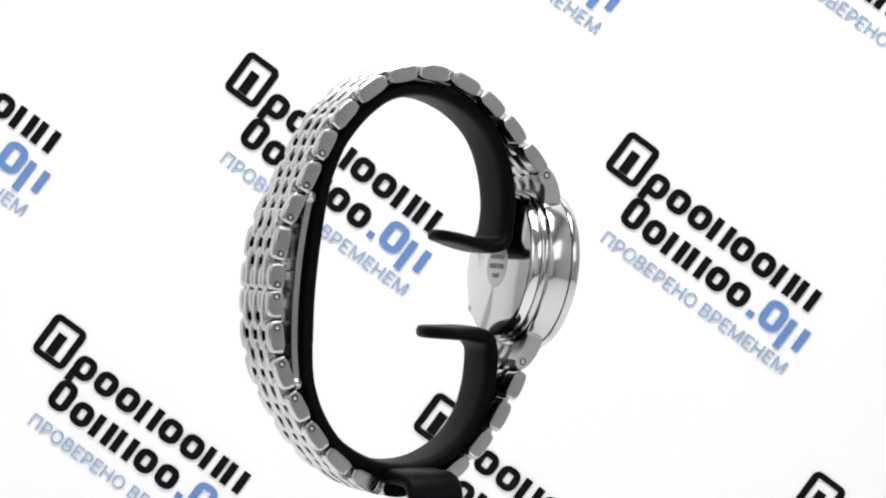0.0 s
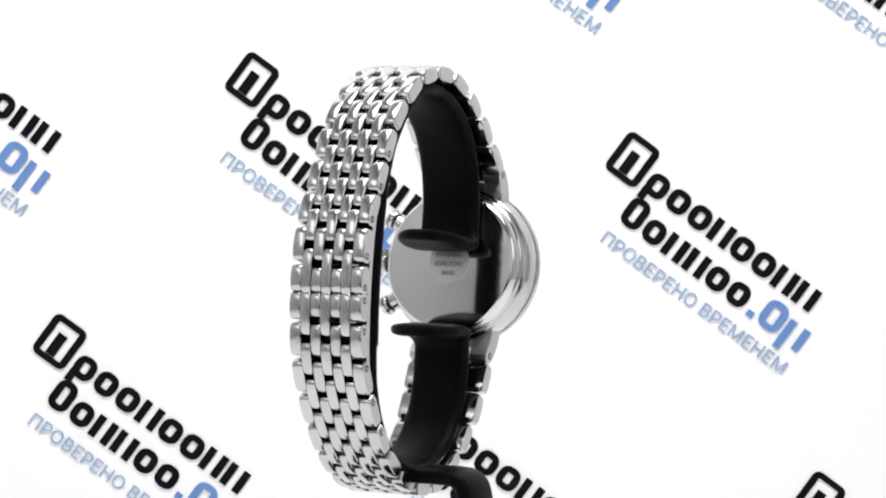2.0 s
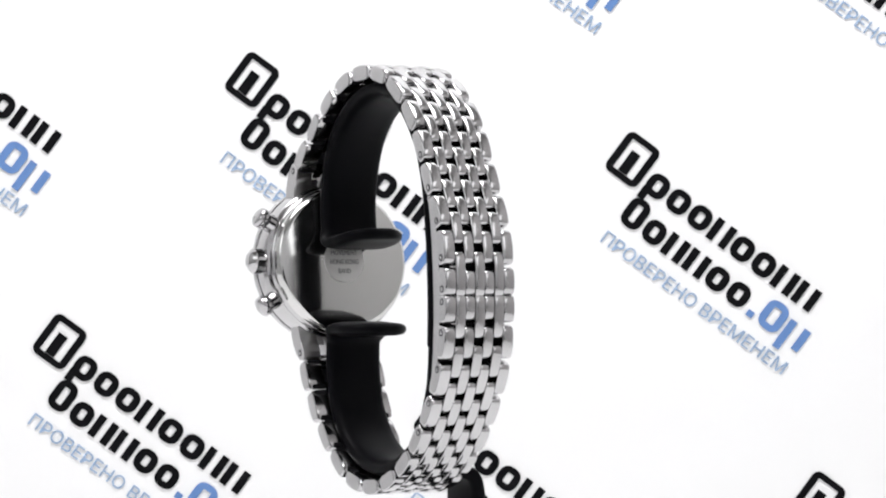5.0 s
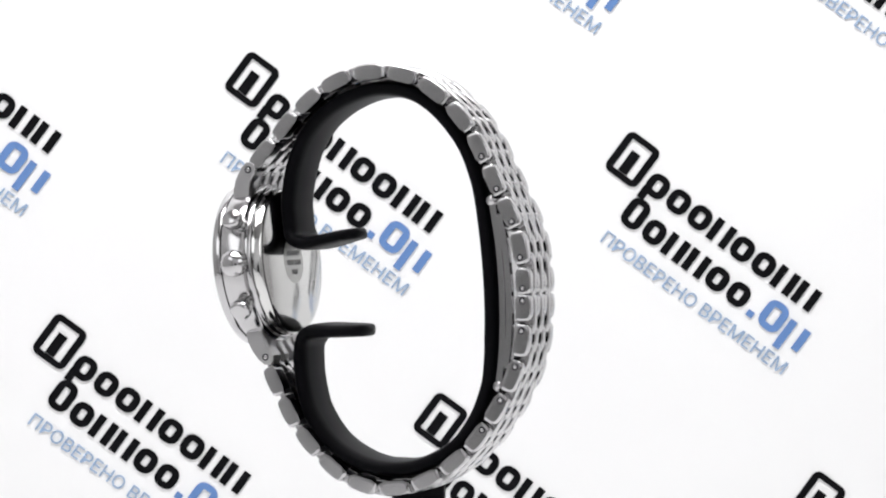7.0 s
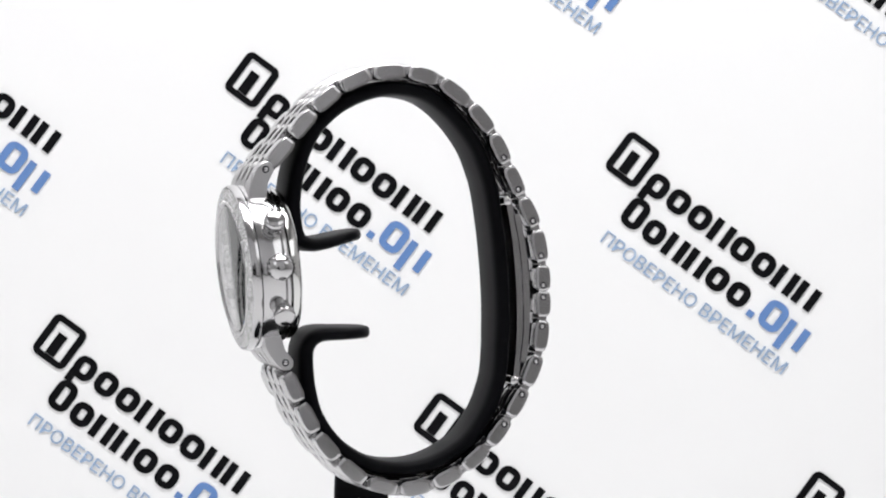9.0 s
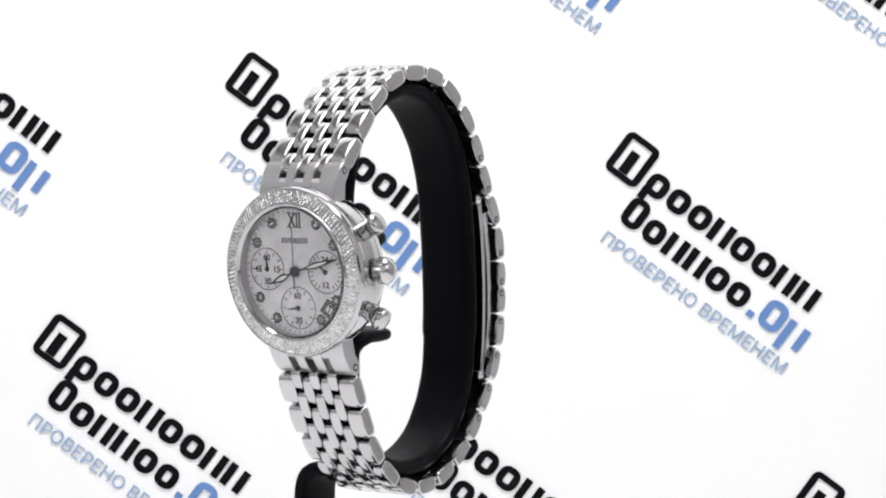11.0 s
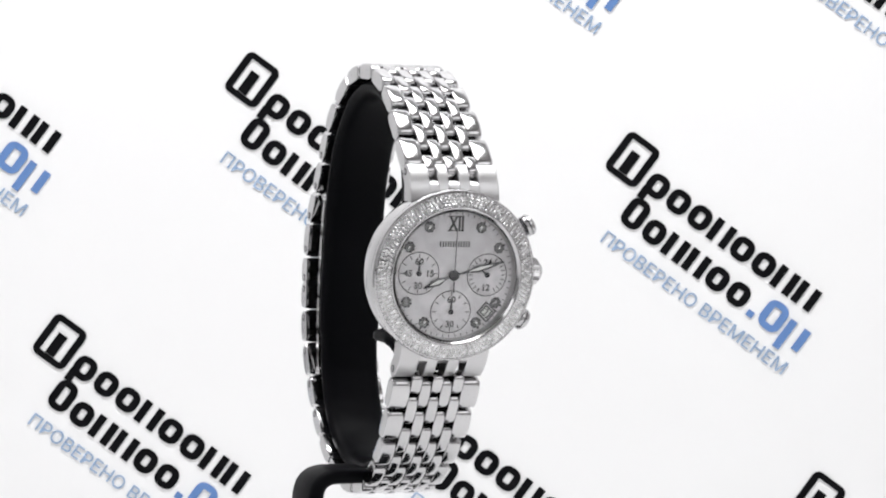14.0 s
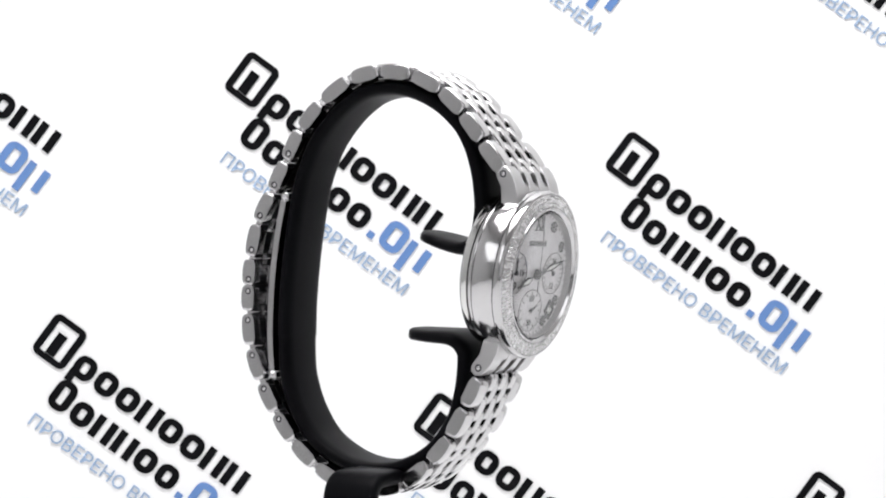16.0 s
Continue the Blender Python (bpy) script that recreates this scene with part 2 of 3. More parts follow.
for i in range(-3, 4):
    for j in range(-3, 4):
        u, v = 626 * i, -286 * i + 575 * j
        x = 0.06455 + (u * math.cos(TURN) + v * math.sin(TURN)) * PX
        z = EYE_Z + 0.00904 + (u * math.sin(TURN) - v * math.cos(TURN)) * PX
        if not (-0.22 < x < 0.20 and 0.02 < z < 0.24):
            continue
        base = Matrix.Translation((x, BACK_Y - 0.0003, z)) @ FACE @ Matrix.Rotation(TURN, 4, "Z")
        for nm, me, lab in (("emblem", M_EMBLEM, "black framed square emblem"), ("name_bars", M_ONE, "black printed bars"), ("name_bars", M_TWO, "black printed bars"),
                            ("ending_bars", M_BLUE, "blue printed bars")):
            part(nm, me, None, backdrop, lab, base)
        part("slogan", M_SLOGAN, None, backdrop, "pale blue capital lettering", base @ Matrix.Translation((240 * PX, -136.5 * PX, 0)))

# ---- the turning things ----
HUB = Matrix.Translation((0, 0, EYE_Z))
watch = thing("wristwatch", "stainless steel chronograph wristwatch with stone-set bezel on a black stand", "wristwatch", m=HUB)
stand = thing("watch_stand", "black plastic watch display stand with a C-shaped band", "display stand", m=HUB)


def sheet_frame(p, t):
    """Frame of a piece on the loop: X across the band, Y along it, Z outwards."""
    y = Vector((0, t.x, t.y)).normalized()
    x = Vector((-1, 0, 0))
    z = x.cross(y)
    m = Matrix((x, y, z)).transposed().to_4x4()
    m.translation = Vector((0, p.x, p.y))
    return m


def loop_points(rows):
    return [Vector((a * MM, b * MM, 0)) for a, b in rows]


# -- stand --
HOLDER = [(-7.3, -8.9), (-11.1, -9.7), (-15.3, -10.8), (-18.7, -11.2), (-21.1, -9.9), (-22.0, -5.5), (-22.1, -1.9), (-21.3, 3.5), (-19.5, 8.8), (-16.6, 13.1),
          (-11.9, 16.9), (-5.9, 19.4), (-0.3, 19.9), (5.2, 18.6), (10.4, 14.9), (15.0, 9.4), (17.5, 4.1), (19.1, -1.4), (20.8, -12.5), (21.7, -23.7),
          (21.6, -34.9), (20.7, -40.0), (18.6, -45.2), (14.6, -50.6), (8.0, -54.5), (1.2, -55.8), (-5.6, -54.8), (-12.0, -51.2), (-16.4, -45.6), (-18.2, -40.3),
          (-18.9, -35.2), (-18.7, -31.4), (-16.6, -29.1), (-10.8, -28.7), (-5.1, -28.5)]


def build_stand():
    pts, total, _ = spline(loop_points(HOLDER), 0.4 * MM)
    bm = bmesh.new()
    rings = []
    for k, (p, t) in enumerate(pts):
        s = total * k / (len(pts) - 1)
        q1, q2 = s / MM, (total - s) / MM
        half, thick = 6.4 - (0.3 if p.y < -0.03 else 0), 1.6
        if q1 < 16:                        # rounded tongue behind the case
            half = 7.6 * math.sqrt(max(0.002, 1 - (1 - min(1, q1 / 7.5)) ** 2)) if q1 < 12.5 else 7.6 + (half - 7.6) * (q1 - 12.5) / 3.5
            thick = (1.15 + 0.45 * min(1, q1 / 15)) * math.sqrt(max(0.02, 1 - (1 - min(1, q1 / 1.3)) ** 2))
        elif q2 < 15:                      # narrow tongue below it
            half = 7.6 * math.sqrt(max(0.002, 1 - (1 - min(1, q2 / 7)) ** 2)) if q2 < 12 else 7.6 + (half - 7.6) * (q2 - 12) / 3
            thick = (1.25 + 0.35 * min(1, q2 / 13)) * math.sqrt(max(0.02, 1 - (1 - min(1, q2 / 1.3)) ** 2))
        f = sheet_frame(p, t)
        ring = []
        for i in range(20):
            a = 2 * math.pi * i / 20
            c, s_ = math.cos(a), math.sin(a)
            ring.append(bm.verts.new(f @ Vector((half * MM * math.copysign(abs(c) ** 0.45, c), 0, thick * MM * math.copysign(abs(s_) ** 0.75, s_)))))
        rings.append(ring)
    for a, b in zip(rings, rings[1:]):
        for i in range(20):
            bm.faces.new((a[i], a[(i + 1) % 20], b[(i + 1) % 20], b[i]))
    bm.faces.new(rings[0])
    bm.faces.new(rings[-1])
    part("band_holder", bm, RUBBER, stand, "glossy black C-shaped strip with turned-in tongues", Matrix.Translation((-1.3 * MM, 0, 0)), smooth=60)
    # the flat arm under the loop, bent down into the post
    path = [(2, -56.6), (-6, -56.7), (-12, -56.7), (-15.2, -56.9), (-17.2, -58.1), (-18.1, -60.4), (-18.3, -64), (-18.3, -80), (-18.3, -118), (-18.3, -124.5)]
    pts, total, _ = spline(loop_points(path), 1.2 * MM)
    bm = bmesh.new()
    rings = []
    for p, t in pts:
        nrm = Vector((-t.y, 0, t.x))
        c = Vector((p.x, -1.0 * MM, p.y))
        ring = []
        for i in range(16):
            a = 2 * math.pi * i / 16
            ca, sa = math.cos(a), math.sin(a)
            ring.append(bm.verts.new(c + Vector((0, 5.7 * MM * math.copysign(abs(ca) ** 0.3, ca), 0)) + nrm * (1.6 * MM * math.copysign(abs(sa) ** 0.5, sa))))
        rings.append(ring)
    for a, b in zip(rings, rings[1:]):
        for i in range(16):
            bm.faces.new((a[i], a[(i + 1) % 16], b[(i + 1) % 16], b[i]))
    bm.faces.new(rings[0])
    bm.faces.new(rings[-1])
    part("post", bm, RUBBER, stand, smooth=60)
    part("base_plate", lathe([(0, -130), (34, -130), (35, -129), (35, -126), (34, -125), (0, -125)], 64, m=Matrix.Scale(MM, 4)), RUBBER, stand)


build_stand()

# -- bracelet --
# joints between the links, from the upper lug round to the lower one
JOINTS = [(-28.5, 3.5), (-23.6, 9.4), (-19.1, 14.8), (-13.9, 19.3), (-7.4, 22.3), (-0.3, 22.9), (6.4, 21.3), (12.7, 16.9), (17.5, 11.4), (20.9, 5.2),
          (24.1, -1.1), (27.2, -7.4), (28.7, -14.4), (29.1, -20.0), (29.1, -25.6), (28.3, -32.5), (25.7, -39.3), (22.2, -45.4), (18.0, -50.9), (12.7, -55.4),
          (6.5, -58.4), (-0.4, -59.2), (-7.0, -57.6), (-12.8, -53.3), (-17.5, -48.0), (-21.0, -42.0), (-24.1, -35.9)]
LINKS = 26
SPLIT = 13
piece_cache = {}


def piece_mesh(width, length):
    key = (round(width, 2), round(length, 2))
    if key not in piece_cache:
        h = length / 2
        lift = 0.5
        top = [(h * x, 1.6 - 0.34 * x * x - 0.55 * abs(x) ** 9) for x in (-1, -0.97, -0.92, -0.84, -0.7, -0.5, -0.25, 0, 0.25, 0.5, 0.7, 0.84, 0.92, 0.97, 1)]
        end = top[0][1]
        o = [(-h + 0.0, end - 0.3)] + [(a + (0.12 if i == 0 else -0.12 if i == len(top) - 1 else 0), b) for i, (a, b) in enumerate(top)] + [(h, end - 0.3)]
        o += [(h, -1.1 + lift), (h * 0.9, -1.1 + lift * 0.6), (h * 0.6, -1.1), (-h * 0.6, -1.1), (-h * 0.9, -1.1 + lift * 0.6), (-h, -1.1 + lift)]
        bm = bmesh.new()
        # crowned across the width as well, with a soft rim
        rings = []
        for u in (-1.0, -0.93, -0.8, -0.5, 0.0, 0.5, 0.8, 0.93, 1.0):
            sag = 0.06 * abs(u) ** 2 + 0.15 * abs(u) ** 14
            tuck = 1 - 0.05 * abs(u) ** 12
            rings.append([bm.verts.new(Vector((u * width / 2, a * tuck, -0.15 - b + (sag if b > 0 else 0.4))) * MM) for a, b in o])
        n = len(o)
        for r0, r1 in zip(rings, rings[1:]):
            for i in range(n):
                bm.faces.new((r0[i], r0[(i + 1) % n], r1[(i + 1) % n], r1[i]))
        # flat flank inside the soft rim
        ca, cb = sum(a for a, b in o) / n, sum(b for a, b in o) / n
        for ring, u in ((rings[0], -1.0), (rings[-1], 1.0)):
            caps = []
            for k, lift in ((0.86, 0.05), (0.84, 0.052)):
                caps.append([bm.verts.new(Vector((u * (width / 2 + lift), (ca + (a - ca) * k) * 0.95, -0.15 - (cb + (b - cb) * k) + (0.12 if b > 0 else 0.2))) * MM) for a, b in o])
            for r0, r1 in ((ring, caps[0]), (caps[0], caps[1])):
                for i in range(n):
                    bm.faces.new((r0[i], r0[(i + 1) % n], r1[(i + 1) % n], r1[i]))
            bm.faces.new(caps[1])
        bmesh.ops.recalc_face_normals(bm, faces=bm.faces)
        me = mesh_of("link_piece", bm, STEEL, 40)
        for p in me.polygons:
            if len(p.vertices) == n:
                p.use_smooth = False
        piece_cache[key] = me
    return piece_cache[key]


def band_width(q):
    """Width of the band in mm, q links from the nearer end."""
    return [18.0, 17.4, 16.4, 15.8, 15.5][int(q)] if q < 5 else 15.4


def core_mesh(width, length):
    """Hidden plate added under a link's pieces, with two cross pins. Its black paints the shade in the gaps."""
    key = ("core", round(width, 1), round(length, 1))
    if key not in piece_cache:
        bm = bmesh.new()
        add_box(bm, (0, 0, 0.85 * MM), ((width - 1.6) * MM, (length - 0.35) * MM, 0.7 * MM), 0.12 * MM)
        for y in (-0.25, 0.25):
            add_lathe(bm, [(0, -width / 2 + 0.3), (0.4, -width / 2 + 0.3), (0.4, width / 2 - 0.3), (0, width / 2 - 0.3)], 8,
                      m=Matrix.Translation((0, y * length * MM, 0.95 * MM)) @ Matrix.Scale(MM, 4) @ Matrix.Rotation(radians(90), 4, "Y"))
        piece_cache[key] = mesh_of("link", bm, GAP_SHADE)
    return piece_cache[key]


def rivet_shade_mesh():
    bm = bmesh.new()
    # flat dark disc, painted as the shaded hole round a rivet head
    add_lathe(bm, [(0.72, -0.06), (0.68, 0.02), (0, 0.02)], 14, m=Matrix.Scale(MM, 4))
    return mesh_of("rivet_shade", bm, DARK_STEEL, 30)


def rivet_head_mesh():
    return mesh_of("rivet_head", lathe([(0, 0.10), (0.26, 0.09), (0.42, 0.0)], 12, m=Matrix.Scale(MM, 4)), STEEL, 50)


def build_bracelet():
    M_RIVET_SHADE, M_HEAD = rivet_shade_mesh(), rivet_head_mesh()
    knots = loop_points(JOINTS)
    knots = [knots[0] * 2 - knots[1]] + knots + [knots[-1] * 2 - knots[-2]]

    def at(q):
        """A point q links along the band, on a smooth curve through the joints."""
        i = min(max(int(math.floor(q)), 0), LINKS - 1)
        t = q - i
        a, b, c, d = knots[i:i + 4]
        return 0.5 * (2 * b + (c - a) * t + (2 * a - 5 * b + 4 * c - d) * t * t + (3 * b - a - 3 * c + d) * t ** 3)

    def frame_at(q):
        """The frame at q links along the band."""
        return sheet_frame(at(q), (at(q + 0.25) - at(q - 0.25)).normalized()) @ Matrix.Translation((1.0 * MM, 0, 0))

    def length(q0, q1):
        return round((at(q1) - at(q0)).length / MM * 5) / 5

    for k in range(LINKS):
        q = k + 0.5
        base = frame_at(q)
        back = base.inverted()
        wide = band_width(min(k, LINKS - 1 - k))
        lmm = length(k, k + 1)
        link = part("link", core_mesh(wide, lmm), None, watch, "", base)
        inner, odd = 2.06, 2.02
        outer = (wide - 5 * 2.16) / 2
        # at the opening of the clasp the pieces reach up to each other
        cut = 1 if k == SPLIT - 1 else -1 if k == SPLIT else 0
        ends = ((0.35, 0.12 * cut), (0.80, 0.35 * cut)) if cut else ((0.65, 0.0), (0.8, 0.0))
        for side in (-1, 1):
            part("link_piece", piece_mesh(outer, lmm - ends[0][0]), None, link, "", Matrix.Translation((side * (wide - outer) / 2 * MM, ends[0][1] * MM, 0)))
            part("link_piece", piece_mesh(inner, lmm - ends[1][0]), None, link, "", Matrix.Translation((side * 2.16 * MM, ends[1][1] * MM, 0.05 * MM)))
            if 8 <= k <= 17:
                r = Matrix.Translation((side * (wide / 2 + 0.07) * MM, (0.27 if k < SPLIT else -0.27) * lmm * MM, 0)) @ Matrix.Rotation(radians(90 * side), 4, "Y")
                part("rivet_shade", M_RIVET_SHADE, None, link, "", r)
                part("rivet_head", M_HEAD, None, link, "", r)
        # the three middle pieces bridge this link and the next; at the opening of the clasp they end with the link
        if k == LINKS - 1:
            spans = [(LINKS - 0.5, LINKS + 0.2)]
        elif k + 1 == SPLIT:
            spans = []
        elif k + 1 == SPLIT - 1:
            spans = [(SPLIT - 1.5, SPLIT + 0.05)]
        elif k + 1 == SPLIT + 1:
            spans = [(SPLIT - 0.05, SPLIT + 1.5)]
        else:
            spans = [(k + 0.5, k + 1.5)]
        for q0, q1 in spans:
            f = back @ frame_at((q0 + q1) / 2)
            for x in (-4.32, 0, 4.32):
                part("link_piece", piece_mesh(odd, length(q0, q1) - 0.75), None, link, "", f @ Matrix.Translation((x * MM, 0, -0.1 * MM)))
    # first middle pieces, at the upper end
    f = frame_at(0.12)
    for x in (-4.32, 0, 4.32):
        part("end_piece", piece_mesh(2.02, 4.6), None, watch, "", f @ Matrix.Translation((x * MM, 0, 0.1 * MM)))


build_bracelet()


def build_clasp():
    """Folding blade on the inside of the band, held by two hinge pins."""
    blade = [(21.9, -1.9), (23.5, -10.5), (24.5, -20.4), (24.7, -30), (24.1, -38.1)]
    pts, total, at = spline(loop_points(blade), 1.5 * MM)
    bm = bmesh.new()
    rings = []
    for p, t in pts:
        f = sheet_frame(p, t)
        rings.append([bm.verts.new(f @ Vector((x * MM, 0, z * MM))) for x, z in ((-5.4, -0.6), (7.2, -0.6), (7.2, 0.6), (-5.4, 0.6))])
    for a, b in zip(rings, rings[1:]):
        for i in range(4):
            bm.faces.new((a[i], a[(i + 1) % 4], b[(i + 1) % 4], b[i]))
    bm.faces.new(rings[0])
    bm.faces.new(rings[-1])
    clasp = part("clasp", bm, STEEL, watch, "polished steel folding clasp blade")
    leaf = [(23.6, -4.6), (25.1, -12.0), (25.95, -20.4), (26.1, -28), (25.5, -34.4)]
    pts, total, at = spline(loop_points(leaf), 2.0 * MM)
    bm = bmesh.new()
    rings = []
    for p, t in pts:
        f = sheet_frame(p, t)
        rings.append([bm.verts.new(f @ Vector((x * MM, 0, z * MM))) for x, z in ((-4.2, -0.6), (-5.7, -0.6), (-5.7, 0.6), (-4.2, 0.6))])
    for a, b in zip(rings, rings[1:]):
        for i in range(4):
            bm.faces.new((a[i], a[(i + 1) % 4], b[(i + 1) % 4], b[i]))
    bm.faces.new(rings[0])
    bm.faces.new(rings[-1])
    part("folding_leaf", bm, STEEL, clasp)
    hinge = lathe([(0, -7.8), (0.35, -7.75), (0.7, -7.55), (0.9, -7.25), (1.05, -7.2), (1.05, 5.3), (0.9, 5.35), (0.7, 5.6), (0.35, 5.78), (0, 5.8)], 16, m=Matrix.Scale(MM, 4) @ Matrix.Rotation(radians(90), 4, "Y"))
    hm = mesh_of("hinge_pin", hinge, STEEL)
    for y, z in ((21.9, -1.9), (24.1, -38.1)):
        part("hinge_pin", hm, None, clasp, "", Matrix.Translation((0, y * MM, z * MM)))


build_clasp()

# -- watch head --
# its own frame: X to three o'clock, Y to twelve, Z out of the face; its origin is the middle of the dial
HEAD = Matrix.Translation((-1.0 * MM, -31.3 * MM, -16.05 * MM)) @ Matrix.Rotation(radians(-1.2), 4, "Z") @ Matrix.Rotation(radians(90 + 7.0), 4, "X")
K = Matrix.Scale(MM, 4)


def build_head():
    body = [(0, -6.6), (14.6, -6.6), (15.2, -6.3), (15.45, -5.9), (15.45, -5.5), (15.25, -5.35), (15.6, -5.2), (16.0, -4.9), (16.2, -4.2), (16.28, -3.2), (16.3, -2.0), (16.25, -1.0), (16.15, -0.5),
            (15.9, -0.42), (12.6, -0.35), (0, -0.35)]
    case = part("case", lathe(body, 128, m=K), STEEL, watch, "polished round steel case", HEAD)
    bez = [(12.3, -0.3), (15.9, -0.36), (16.3, -0.25), (16.42, 0.2), (16.4, 0.8), (16.2, 1.35), (15.95, 1.5), (15.8, 1.38), (13.3, 2.0), (13.2, 2.24), (13.05, 2.32), (12.85, 2.28), (12.35, 1.75), (12.3, 0.9)]
    bezel = part("bezel", lathe(bez, 128, True, m=K), STEEL, watch, "polished steel bezel set with small clear stones", HEAD)
    # four rings of small stones
    bm = bmesh.new()
    rnd = random.Random(4)
    for r, n, z, off in ((13.65, 112, 1.93, 0.0), (14.25, 116, 1.78, 0.5), (14.85, 121, 1.63, 0.2), (15.44, 126, 1.49, 0.7)):
        for i in range(n):
            a = 2 * math.pi * (i + off + rnd.uniform(-0.15, 0.15)) / n
            tilt = (Matrix.Rotation(a, 4, "Z") @ Matrix.Translation((r, 0, z)) @ Matrix.Rotation(radians(13 + rnd.uniform(-7, 7)), 4, "Y")
                    @ Matrix.Rotation(radians(rnd.uniform(-8, 8)), 4, "X") @ Matrix.Rotation(rnd.uniform(0, 6), 4, "Z"))
            add_lathe(bm, [(0.34, -0.25), (0.32, 0.0), (0.2, 0.1), (0, 0.1)], 7, m=K @ tilt)
    stones = part("pave_setting", bm, STONE, bezel, "small sparkling clear stones", smooth=0)
    tagged(stones, kind="stuff")
    # beads of metal between the stones at the two edges
    bm = bmesh.new()
    for r, n, z in ((13.28, 112, 2.02), (15.82, 132, 1.38)):
        for i in range(n):
            a = 2 * math.pi * i / n
            add_lathe(bm, [(0.2, -0.1), (0.14, 0.12), (0, 0.17)], 5, m=K @ Matrix.Translation((r * math.cos(a), r * math.sin(a), z)))
    tagged(part("bead_edge", bm, STEEL, bezel, "fine steel beading"), kind="stuff")
    crystal = part("crystal", lathe([(0, 1.85), (12.2, 1.78), (12.28, 1.84), (12.2, 2.0), (8, 2.36), (4, 2.52), (0, 2.55)], 96, m=K), GLASS, watch, "clear domed watch glass", HEAD)
    crystal.visible_shadow = False
    # inner ring between glass and dial
    part("inner_ring", lathe([(12.28, 1.75), (12.28, -0.32), (12.1, -0.32), (12.06, 0.03), (12.22, 1.75)], 96, True, m=K), BRUSHED, watch, "steel ring round the dial", HEAD)
    # back
    back = part("case_back", lathe([(13.7, -6.55), (15.0, -6.7), (14.95, -7.8), (14.5, -8.4), (13.8, -8.72), (0, -8.85)], 96, m=K), BACK_STEEL, watch, "smooth brushed steel case back", HEAD)
    flip = Matrix.Rotation(radians(180), 4, "Y")
    medal = part("medallion", lathe([(0, -8.89), (4.55, -8.88), (4.65, -8.80)], 48, m=K), MEDAL, back, "grey engraved round field")
    to_m = Matrix.Scale(1 / MM, 4)
    for body, y, size, w in (("MOVEMENT", 1.55, 1.35, 6.2), ("HONG KONG", -0.35, 1.45, 6.6), ("BAND", -2.25, 1.35, 2.9)):
        part("engraving", text_mesh("engraving", body, size * MM, ENGRAVE, 0.00003, w * MM, 0.04 * MM), None, medal, "engraved capitals", K @ Matrix.Translation((0, y, -8.92)) @ flip @ to_m)
    # lugs: four long fingers and three short ones in each
    for s in (1, -1):
        bm = bmesh.new()
        long_o = [(13.2, -1.0), (15.2, -1.1), (17.4, -1.9), (19.4, -3.2), (20.4, -4.4), (20.5, -5.5), (19.8, -6.3), (18.7, -6.4), (17.7, -5.9), (16.4, -5.0), (13.2, -4.4)]
        short_o = [(13.2, -1.2), (15.2, -1.3), (16.9, -1.9), (17.5, -2.7), (17.3, -4.7), (13.2, -4.2)]
        mats = K if s == 1 else K @ Matrix.Rotation(radians(180), 4, "Z")
        for x, w in ((-7.0, 4.05), (7.0, 4.05), (-2.16, 2.2), (2.16, 2.2)):
            add_prism(bm, long_o, w, 0.18, mats @ Matrix.Translation((x, 0, 0)))
        for x in (-4.32, 0, 4.32):
            add_prism(bm, short_o, 2.3, 0.0, mats @ Matrix.Translation((x, 0, 0)))
        lug = part("lug", bm, BRUSHED, watch, "brushed steel lug", HEAD, smooth=28)
        for sx in (-1, 1):
            m = mats @ Matrix.Translation((sx * 9.03, 18.9, -4.8)) @ Matrix.Rotation(radians(90 * sx), 4, "Y")
            # dark disc again stands for the shade in the hole
            part("rivet_shade", lathe([(0.75, -0.02), (0.7, 0.04), (0, 0.04)], 16, m=m), DARK_STEEL, lug)
            part("rivet_head", lathe([(0, 0.11), (0.28, 0.1), (0.42, 0.04)], 16, m=m), STEEL, lug)
    # crown and pushers
    stem = Matrix.Rotation(radians(90), 4, "Y")
    bm = bmesh.new()
    cm = K @ Matrix.Translation((16.3, 0.2, -3.9)) @ stem
    n = 36
    rings = []
    for h, r, amp in ((-0.3, 1.6, 0), (0.45, 1.6, 0), (0.5, 2.5, 0.13), (2.3, 2.5, 0.13), (2.5, 2.3, 0.0), (2.9, 2.0, 0), (3.3, 1.5, 0), (3.5, 0.9, 0)):
        rings.append([bm.verts.new(cm @ Vector(((r + (amp if i % 2 else -amp)) * math.cos(2 * math.pi * i / n), (r + (amp if i % 2 else -amp)) * math.sin(2 * math.pi * i / n), h))) for i in range(n)])
    for a, b in zip(rings, rings[1:]):
        for i in range(n):
            bm.faces.new((a[i], a[(i + 1) % n], b[(i + 1) % n], b[i]))
    bm.faces.new(rings[-1])
    part("crown", bm, STEEL, watch, "fluted polished steel winding crown", HEAD, smooth=30)
    for ang in (29.0, -29.0):
        pm = K @ Matrix.Rotation(radians(ang), 4, "Z") @ Matrix.Translation((16.9, 0, -3.9)) @ stem
        push = part("pusher", lathe([(1.85, -1.4), (1.85, 0.45), (1.5, 0.6), (1.5, 0.95), (2.0, 1.05), (2.1, 1.25), (2.1, 2.4), (1.9, 2.7), (1.5, 2.95), (0, 3.05)], 32, m=pm), STEEL, watch, "round polished steel chronograph pusher", HEAD)
        # two dark rings paint the shade under the cap and in its groove
        part("neck_shade", lathe([(1.52, 0.62), (1.58, 0.66), (1.58, 0.9), (1.52, 0.94)], 32, True, m=pm), DARK_STEEL, push)
